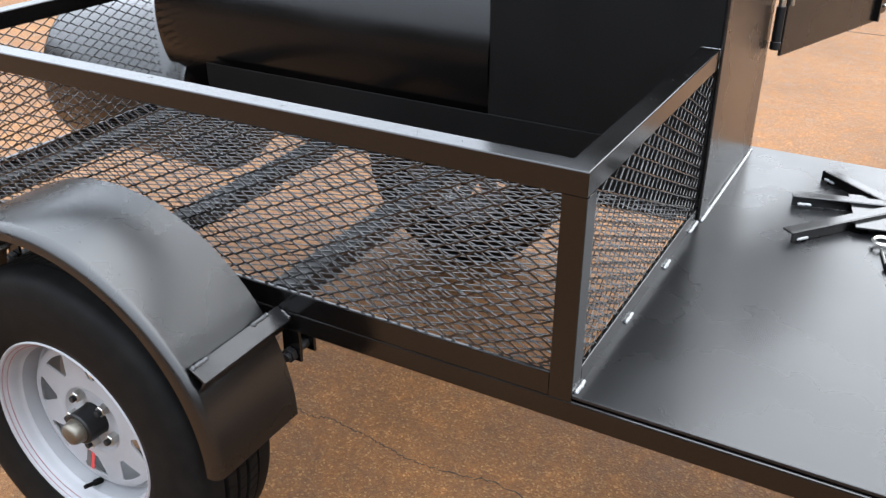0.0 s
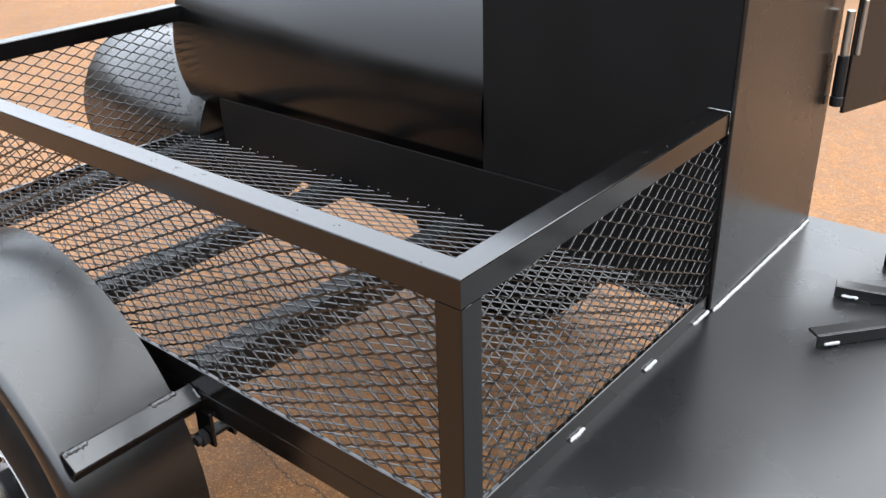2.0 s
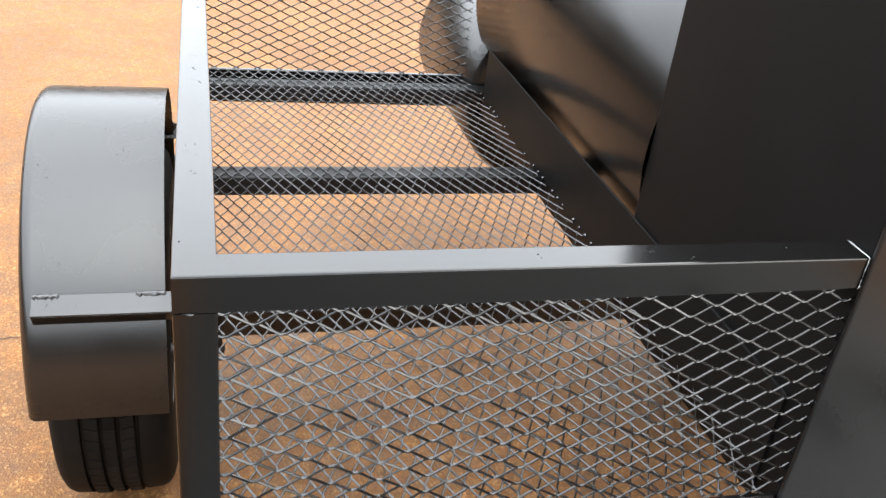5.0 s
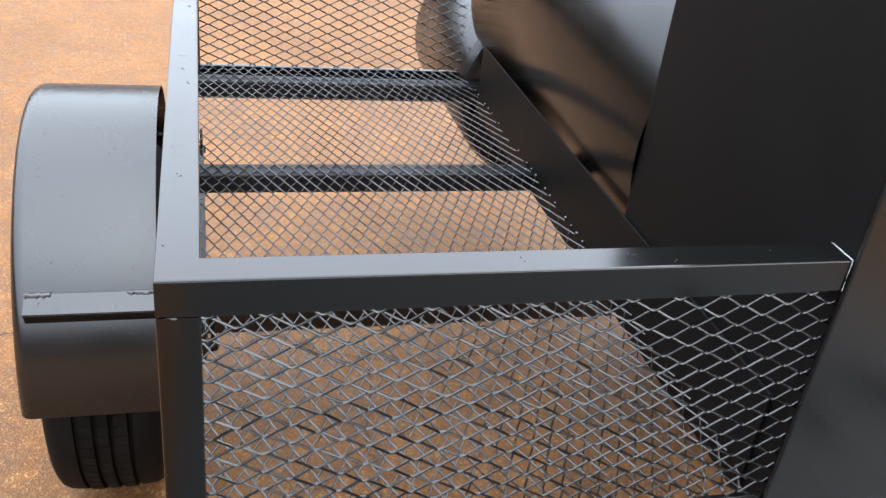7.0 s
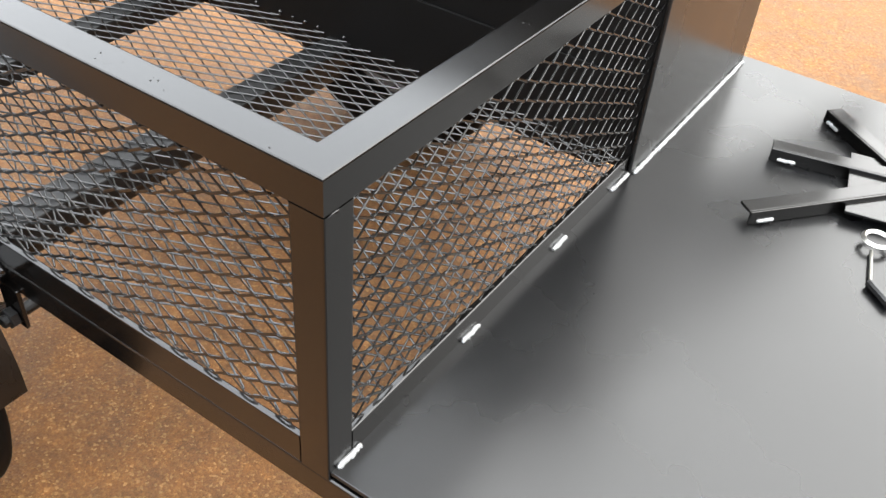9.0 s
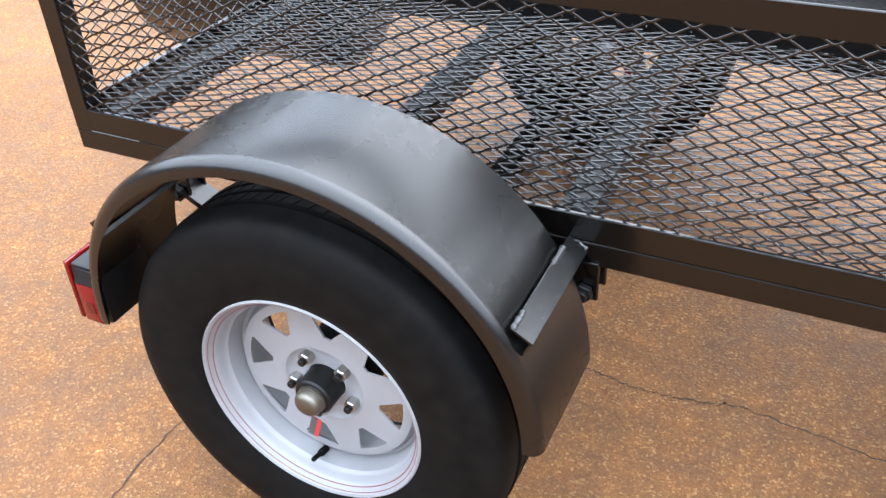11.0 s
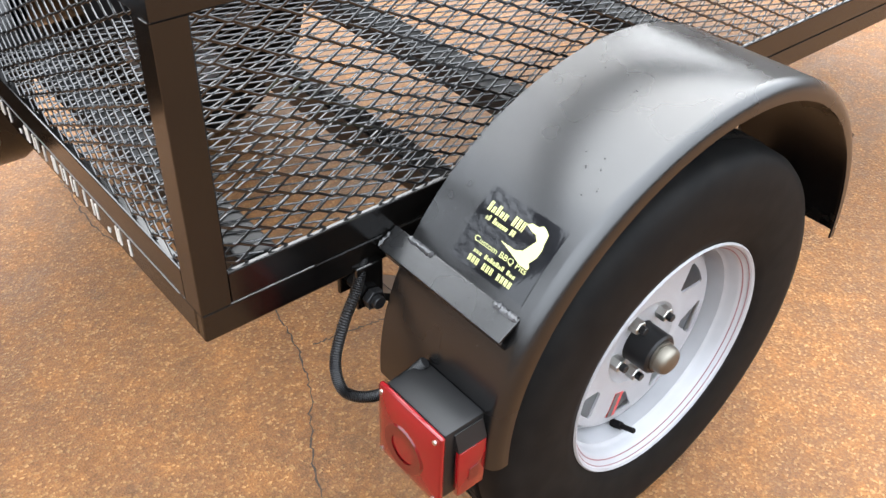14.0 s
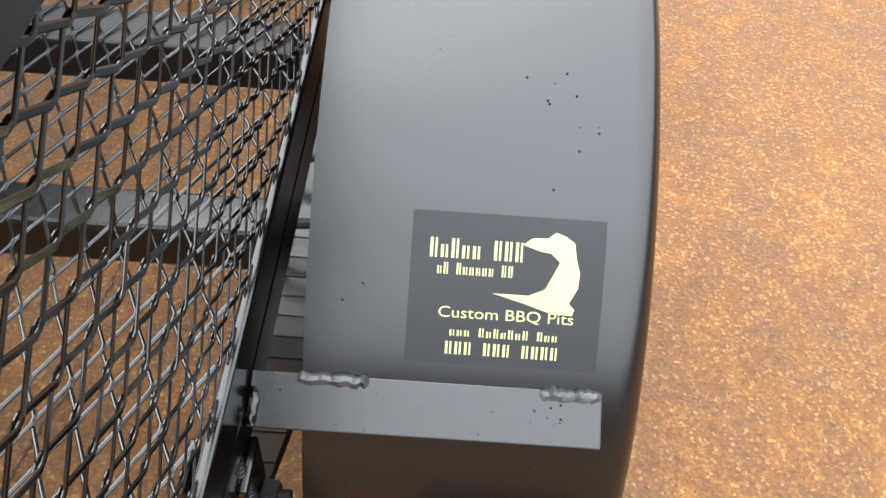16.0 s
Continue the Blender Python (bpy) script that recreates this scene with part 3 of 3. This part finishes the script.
# ---- wheels ----
def make_wheel():
    """A trailer wheel round the origin, its outer face to -y."""
    wheel = empty("wheel", "white spoked trailer wheel with black rubber tyre", "wheel", "trailer wheels")
    bm = bmesh.new()
    half = [(0.196, 0.084), (0.204, 0.093), (0.225, 0.100), (0.266, 0.104), (0.303, 0.1035), (0.326, 0.098), (0.338, 0.090), (0.3445, 0.078),
            (0.3465, 0.049), (0.3385, 0.0475), (0.3385, 0.0425), (0.3475, 0.041), (0.348, 0.0175), (0.340, 0.016), (0.340, 0.011), (0.348, 0.0095)]
    prof = [(r, -s) for r, s in half] + [(r, s) for r, s in half[::-1]]
    add_lathe(bm, prof + [(0.191, 0.07), (0.191, -0.07)], (0, 0, 0), "y", 96, closed_profile=True)
    part("tyre", bm, RUBBER, wheel, "black rubber trailer tyre", True)
    # raised tread blocks cut by sipes
    bm = bmesh.new()
    for k in range(84):
        a = 2 * math.pi * k / 84
        for s0, s1, lean in ((-0.040, -0.0185, 0.01), (-0.0085, 0.0085, 0.0), (0.0185, 0.040, -0.01)):
            rings = []
            for s in (s0, s1):
                q = []
                for da, rr in ((0.004, 0.344), (0.070, 0.344), (0.068, 0.3492), (0.006, 0.3492)):
                    aa = a + da + lean * (1 if s == s0 else -1)
                    q.append((rr * math.cos(aa), s, rr * math.sin(aa)))
                rings.append(q)
            add_rings(bm, rings)
    part("tread", bm, RUBBER, wheel)
    # rim barrel and flange
    bm = bmesh.new()
    prof = [(0.187, -0.068), (0.200, -0.080), (0.2045, -0.088), (0.205, -0.094), (0.2025, -0.0965), (0.1985, -0.094), (0.1955, -0.0865), (0.1895, -0.082), (0.1865, -0.076),
            (0.1845, -0.066), (0.182, -0.060), (0.179, -0.0575), (0.1775, -0.041), (0.1755, -0.0225), (0.166, -0.0195), (0.160, 0.02), (0.184, 0.06), (0.205, 0.094), (0.208, 0.09), (0.189, 0.066)]
    add_lathe(bm, prof, (0, 0, 0), "y", 96, closed_profile=True)
    rim = part("rim", bm, WHEELW, wheel, "white painted steel rim", True)
    for rr, s in ((0.1968, -0.0905), (0.1905, -0.0832)):
        bm = bmesh.new()
        add_lathe(bm, [(rr + 0.0008, s - 0.0006), (rr - 0.0008, s + 0.0001), (rr + 0.0002, s + 0.0012)], (0, 0, 0), "y", 96, closed_profile=True)
        part("pinstripe", bm, PINK, rim, "thin faded red pinstripe", True)
    # spoked disc: rings of faces, left out where the eight triangular openings are
    bm = bmesh.new()
    rows = [(0.036, -0.0340), (0.050, -0.0345), (0.063, -0.0345), (0.070, -0.0370), (0.0745, -0.0420), (0.080, -0.0425), (0.090, -0.0400), (0.1015, -0.0395),
            (0.108, -0.0395), (0.120, -0.0395), (0.134, -0.0395), (0.1425, -0.0395), (0.146, -0.0395), (0.155, -0.0390), (0.161, -0.0375), (0.1645, -0.0320), (0.168, -0.0240), (0.1752, -0.0220)]
    fill, gap = 8, 4
    grid = []
    for r, y in rows:
        half = (0.0055 + 0.0290 * min(max((r - 0.1015) / 0.0435, 0.0), 1.0)) / r
        half -= 0.02 if 0.144 < r < 0.147 else 0.0
        ring = []
        for k in range(8):
            c = radians(45 * k + 35)
            for q in range(gap):
                ring.append(c - half + 2 * half * q / gap)
            for q in range(fill):
                ring.append(c + half + (radians(45) - 2 * half) * q / fill)
        grid.append([bm.verts.new((r * math.cos(a), y, r * math.sin(a))) for a in ring])
    n = 8 * (fill + gap)
    for i in range(len(rows) - 1):
        for k in range(n):
            if k % (fill + gap) < gap and 7 <= i <= 11:
                continue
            bm.faces.new((grid[i][k], grid[i][(k + 1) % n], grid[i + 1][(k + 1) % n], grid[i + 1][k]))
    res = bmesh.ops.extrude_face_region(bm, geom=list(bm.faces))
    for v in [g for g in res["geom"] if isinstance(g, bmesh.types.BMVert)]:
        v.co.y += 0.0035
    part("spoke_disc", bm, WHEELW, wheel, "white steel wheel disc with triangular openings", True)
    bm = bmesh.new()
    add_cyl(bm, (0, -0.030, 0), (0, -0.078, 0), 0.0345, 28, 0.003)
    part("hub", bm, PLASTIC, wheel, "black painted wheel hub", True)
    bm = bmesh.new()
    add_lathe(bm, [(0.030, -0.030), (0.060, -0.026), (0.068, -0.012), (0.070, 0.055), (0.030, 0.060)], (0, 0, 0), "y", 40, closed_profile=True)
    part("brake_drum", bm, RUBBER, wheel, "dark cast hub drum behind the disc", True)
    bm = bmesh.new()
    add_lathe(bm, [(0.0, -0.103), (0.014, -0.102), (0.0205, -0.099), (0.0235, -0.094), (0.0245, -0.083), (0.026, -0.0825), (0.026, -0.074)], (0, 0, 0), "y", 28)
    part("dust_cap", bm, HUBMETAL, wheel, "dull metal hub dust cap", True)
    for k in range(5):
        a = radians(72 * k + 45)
        c = Vector((0.057 * math.cos(a), 0, 0.057 * math.sin(a)))
        bm = bmesh.new()
        add_cyl(bm, c + Vector((0, -0.0335, 0)), c + Vector((0, -0.052, 0)), 0.0118, 6, 0.0015)
        nut = part("lug_nut", bm, STEEL, wheel, "bright zinc lug nut")
        bm = bmesh.new()
        add_cyl(bm, c + Vector((0, -0.050, 0)), c + Vector((0, -0.061, 0)), 0.0068, 10, 0.001)
        part("stud", bm, PLASTIC, nut, "dark threaded stud end")
    # valve
    a = radians(-98)
    d = Vector((math.cos(a), 0, math.sin(a)))
    bm = bmesh.new()
    p0 = d * 0.174 + Vector((0, -0.034, 0))
    p1 = d * 0.158 + Vector((0, -0.078, 0))
    add_cyl(bm, p0, p0.lerp(p1, 0.45), 0.0068, 12, 0.001)
    add_cyl(bm, p0.lerp(p1, 0.4), p1, 0.0045, 12, 0.001)
    part("valve", bm, RUBBER, wheel, "black rubber tyre valve", True)
    # warning label on the disc
    m = pose(0, 0, 0, 0, 0, 0) @ Matrix.Rotation(radians(17), 4, "Y")
    bm = bmesh.new()
    add_box(bm, (-0.010, -0.0405, -0.146), (0.010, -0.0393, -0.098), 0, m)
    lab = part("label", bm, REDMARK, wheel, "small red printed label")
    bm = bmesh.new()
    add_box(bm, (-0.010, -0.0412, -0.146), (0.0015, -0.0406, -0.098), 0, m)
    part("label_bar", bm, DULL, lab, "grey printed half of the label")
    return wheel


near = make_wheel()
near.matrix_basis = pose(0.558, -0.131, 0.3615) @ Matrix.Scale(0.963, 4)
far_fender = empty("fender", "rounded satin black steel fender over the far wheel", "fender")
bm = bmesh.new()
add_lathe(bm, lip + inner, (0.0, 0.0, FZ), "y", 60, 1.5, 178.5, True)
for v in bm.verts:
    q = fender_point(v.co)
    v.co = (q.x, FAR + 0.02 - q.y, q.z)
part("fender_shell", bm, BLACK, far_fender, "", True)
copy_thing(near, pose(0.572, 1.348, 0.3615, 0, 0, 180))

# ---- tail light ----
lamp = empty("tail_light", "square red trailer tail lamp in a black housing", "tail light")
bm = box((0.1525, -0.225, 0.414), (0.214, -0.117, 0.526), 0.006)
part("housing", bm, PLASTIC, lamp, "black plastic lamp housing", True)
bm = bmesh.new()
add_box(bm, (0.144, -0.229, 0.412), (0.152, -0.114, 0.529), 0.004, None, 3)
NL = 32
skin = [[bm.verts.new((0.1442 - 0.0075 * (1 - abs(2 * i / NL - 1) ** 4) * (1 - abs(2 * j / NL - 1) ** 4) - 0.0004 * (i % 2), -0.2275 + 0.112 * i / NL, 0.4135 + 0.114 * j / NL))
         for i in range(NL + 1)] for j in range(NL + 1)]
for j in range(NL):
    for i in range(NL):
        bm.faces.new((skin[j][i], skin[j][i + 1], skin[j + 1][i + 1], skin[j + 1][i]))
lens = part("rear_lens", bm, REDLENS, lamp, "red ribbed rear lens", True)
bm = bmesh.new()
add_lathe(bm, [(0.020, -0.0019), (0.033, -0.0019), (0.036, 0.001), (0.018, 0.001)], (0.1370, -0.171, 0.467), "x", 36)
part("lens_ring", bm, REDDARK, lens, "", True)
for y, z in ((-0.220, 0.520), (-0.123, 0.421), (-0.123, 0.520), (-0.220, 0.421)):
    bm = bmesh.new()
    add_cyl(bm, (0.1408, y, z), (0.146, y, z), 0.0032, 10)
    part("screw", bm, STEEL, lens)
bm = box((0.166, -0.2365, 0.420), (0.208, -0.2275, 0.496), 0.003)
side = part("side_lens", bm, REDLENS, lamp, "small red side marker lens", True)
bm = box((0.181, -0.238, 0.440), (0.196, -0.2368, 0.462), 0.0004)
part("reflector", bm, REDDARK, side)
bm = bmesh.new()
vs = [(0.166, -0.2355, 0.4965), (0.208, -0.2355, 0.4965), (0.208, -0.227, 0.520), (0.166, -0.227, 0.520)]
a = [bm.verts.new(p) for p in vs]
b = [bm.verts.new((p[0], -0.2255, p[2])) for p in vs]
bm.faces.new(a)
bm.faces.new(b[::-1])
for i in range(4):
    bm.faces.new((a[i], b[i], b[(i + 1) % 4], a[(i + 1) % 4]))
part("cover", bm, PLASTIC, lamp)
lamp.location = (-0.029, 0.0, -0.010)

# ---- cable ----
bm = bmesh.new()
pts = smooth_line([(0.185, 0.008, 0.598), (0.165, -0.006, 0.565), (0.132, -0.020, 0.528), (0.110, -0.032, 0.484), (0.111, -0.050, 0.450), (0.132, -0.082, 0.456), (0.157, -0.108, 0.490), (0.176, -0.126, 0.522)], 220)
add_tube(bm, pts, 0.0072, 10, 0.0006)
tagged(ob_from("cable_conduit", bm, PLASTIC, None, True), "black corrugated cable conduit looping to the tail lamp", "cable")

# ---- decal on the fender ----
decal = empty("decal", "black glossy decal with pale yellow print stuck on the fender", "decal")
A0, A1, Y0, Y1 = 131.35, 145.3, -0.096, -0.215


def on_fender(u, v, lift):
    """u: 0..1 from the inner to the outer side, v: 0..1 from the lower to the upper edge."""
    a = radians(A1 + (A0 - A1) * v)
    return fender_point(((FR + lift) * math.cos(a), Y0 + (Y1 - Y0) * u, FZ + (FR + lift) * math.sin(a)))


def add_patch(bm, u0, v0, u1, v1, lift, nu=2, nv=2):
    grid = [[bm.verts.new(on_fender(u0 + (u1 - u0) * i / nu, v0 + (v1 - v0) * j / nv, lift)) for i in range(nu + 1)] for j in range(nv + 1)]
    low = [[bm.verts.new(on_fender(u0 + (u1 - u0) * i / nu, v0 + (v1 - v0) * j / nv, lift - 0.0005)) for i in range(nu + 1)] for j in range(nv + 1)]
    for g, s in ((grid, 1), (low, -1)):
        for j in range(nv):
            for i in range(nu):
                bm.faces.new((g[j][i], g[j][i + 1], g[j + 1][i + 1], g[j + 1][i])[::s])
    edge = [(0, i) for i in range(nu)] + [(j, nu) for j in range(nv)] + [(nv, i) for i in range(nu, 0, -1)] + [(j, 0) for j in range(nv, 0, -1)]
    for k in range(len(edge)):
        (j0, i0), (j1, i1) = edge[k], edge[(k + 1) % len(edge)]
        bm.faces.new((grid[j0][i0], low[j0][i0], low[j1][i1], grid[j1][i1]))


bm = bmesh.new()
add_patch(bm, 0, 0, 1, 1, 0.0006, 4, 16)
part("film", bm, DECAL, decal, "glossy black decal film")


def word(text, u0, v0, u1, height):
    """Lettering in the built-in font, laid on the fender."""
    cu = bpy.data.curves.new("text", "FONT")
    cu.body = text
    cu.resolution_u = 3
    ob = bpy.data.objects.new("text", cu)
    scene.collection.objects.link(ob)
    bpy.context.view_layer.update()
    me = bpy.data.meshes.new_from_object(ob.evaluated_get(bpy.context.evaluated_depsgraph_get()))
    bpy.data.objects.remove(ob)
    x0, x1 = min(v.co.x for v in me.vertices), max(v.co.x for v in me.vertices)
    for v in me.vertices:
        v.co = on_fender(u0 + (v.co.x - x0) / (x1 - x0) * (u1 - u0), v0 + v.co.y * height, 0.0012)
    me.materials.append(CREAM)
    o = new("lettering", me)
    o.parent = decal
    o["label"] = "pale yellow lettering"
    return o


word("Custom BBQ Pits", 0.16, 0.318, 0.86, 0.105)


def bars(spans, v0, v1, name="print_bar"):
    for u0, u1 in spans:
        bm = bmesh.new()
        add_patch(bm, u0, v0, u1, v1, 0.0012, 3, 2)
        part(name, bm, CREAM, decal)


def letter_bars(u0, u1, v0, height, tall, count, gaps=()):
    """A line of print that is shown as plain bars, one for each letter; tall: the letters of full height."""
    w = (u1 - u0) / count
    for k in range(count):
        if k in gaps:
            continue
        h = height if k in tall else height * 0.66
        bars(((u0 + w * (k + 0.14), u0 + w * (k + 0.42)), (u0 + w * (k + 0.60), u0 + w * (k + 0.80))), v0, v0 + h)


letter_bars(0.09, 0.585, 0.705, 0.125, (0, 2, 6, 7, 8), 9, (5,))
letter_bars(0.135, 0.535, 0.600, 0.075, (1, 3, 10, 11), 12, (2, 9))
letter_bars(0.22, 0.79, 0.195, 0.06, (4, 6, 8, 10, 12), 15, (3, 11))
letter_bars(0.20, 0.80, 0.070, 0.085, range(12), 12, (3, 7))
# plain pale emblem
bm = bmesh.new()
shape = [(0.575, 0.80), (0.62, 0.845), (0.70, 0.85), (0.74, 0.89), (0.79, 0.87), (0.84, 0.83), (0.855, 0.72), (0.875, 0.64), (0.87, 0.54), (0.83, 0.44), (0.86, 0.40),
         (0.85, 0.36), (0.74, 0.365), (0.60, 0.42), (0.43, 0.475), (0.62, 0.475), (0.70, 0.52), (0.74, 0.62), (0.77, 0.70), (0.72, 0.755), (0.66, 0.765)]
c = bm.faces.new([bm.verts.new(on_fender(u, v + 0.018, 0.0012)) for u, v in shape])
bmesh.ops.triangulate(bm, faces=[c])
part("emblem", bm, CREAM, decal, "plain pale yellow emblem shape")

# ---- cut lettering in the rear sill, as bars ----
cut = empty("sill_lettering", "row of pale cut-out marks along the rear sill", "lettering")
for i in range(14):
    if i in (2, 11):
        w, hgt = 0.006, 0.006
    else:
        w, hgt = 0.016 - 0.004 * (i % 3 == 1), 0.024
    y = 0.176 + i * 0.034
    bm = bmesh.new()
    for a, b in ((0.0, 0.0042), (w - 0.0036, w)) if i % 4 else ((w / 2 - 0.002, w / 2 + 0.002),):
        add_box(bm, (XR - 0.0012, y + a, 0.592), (XR, y + b, 0.592 + hgt))
    part("mark", bm, CUT, cut)

# ---- steel stand lying on the deck ----
stand = empty("steel_stand", "black star-shaped angle-iron stand lying on the deck", "stand")


def leg(a, b, h=0.022, wide=0.03, seed=0):
    a, b = Vector((*a, DECK)), Vector((*b, DECK))
    d = (b - a).normalized()
    s = Vector((-d.y, d.x, 0))
    m = Matrix.Translation(a) @ Matrix((d, s, Vector((0, 0, 1)))).transposed().to_4x4()
    bm = bmesh.new()
    n = (b - a).length
    add_box(bm, (0, 0, 0.0005), (n, 0.004, h), 0.0012, m)
    add_box(bm, (0, 0.004, h - 0.0045), (n, wide, h), 0.0012, m)
    o = part("leg", bm, RAIL, stand, "black angle-iron leg")
    bead(m @ Vector((0.012, -0.001, 0.006)), m @ Vector((0.04, -0.001, 0.006)), 0.003, stand, "weld_bead", WELD, seed)


leg((1.641, 0.683), (1.90, 1.00), seed=61)
leg((1.607, 0.868), (1.86, 0.93), seed=62)
leg((1.640, 1.048), (1.92, 0.82), seed=63)
bm = box((-0.075, -0.085, 0.012), (0.14, 0.085, 0.0165), 0.001, pose(1.80, 0.885, DECK, 0, 0, 12))
part("hub_plate", bm, RAIL, stand)
bm = bmesh.new()
add_cyl(bm, (1.815, 0.66, DECK + 0.007), (1.85, 0.63, DECK + 0.007), 0.0065, 10, 0.001)
part("pin", bm, RAIL, stand)
bm = bmesh.new()
add_cyl(bm, (1.80, 0.735, DECK + 0.004), (1.818, 0.655, DECK + 0.006), 0.0025, 8)
part("pin_wire", bm, STEEL, stand)
bm = bmesh.new()
add_lathe(bm, [(0.018, 0.0), (0.022, 0.004), (0.018, 0.008), (0.014, 0.004)], (0, 0, 0), "y", 24, closed_profile=True)
bmesh.ops.transform(bm, matrix=pose(1.80, 0.755, DECK + 0.008, 90, 0, 0), verts=bm.verts)
part("ring", bm, STEEL, stand, "bright steel ring", True)

# ---- sawn joint in the concrete, beyond the trailer ----
bm = bmesh.new()
add_box(bm, (-9.0, -0.006, 0.0), (11.0, 0.006, 0.0012), 0.0, pose(0.0, 5.14, GZ + 0.0004, 0, 0, -0.8))
tagged(ob_from("expansion_joint", bm, CRACK), "straight dark sawn joint in the concrete yard", "joint", kind="structure")

# ---- cracks in the concrete ----
def crack(points, seed):
    rnd = random.Random(seed)
    line = smooth_line([(x, y, 0) for x, y in points], 26 * (len(points) - 1))
    bm = bmesh.new()
    prev = None
    for i, p in enumerate(line):
        j = Vector((rnd.uniform(-1, 1), rnd.uniform(-1, 1), 0)) * 0.004
        d = (line[min(i + 1, len(line) - 1)] - line[max(i - 1, 0)]).normalized()
        s = Vector((-d.y, d.x, 0)) * rnd.uniform(0.0007, 0.0024)
        cur = [bm.verts.new(p + j + s + Vector((0, 0, GZ + 0.0012))), bm.verts.new(p + j - s + Vector((0, 0, GZ + 0.0012)))]
        if prev:
            bm.faces.new((prev[0], prev[1], cur[1], cur[0]))
        prev = cur
    return tagged(ob_from("ground_crack", bm, CRACK), "thin dark crack in the concrete yard", "crack", kind="structure")


crack([(0.19, 1.30), (0.185, 1.0), (0.34, 0.67), (0.305, 0.39), (0.175, 0.15), (0.12, -0.15), (0.15, -0.5)], 1)
crack([(0.35, 0.43), (0.50, 0.405), (0.643, 0.376), (0.685, 0.391), (0.833, 0.375), (0.965, 0.357), (1.098, 0.373), (1.169, 0.383), (1.6, 0.33), (2.1, 0.36)], 2)
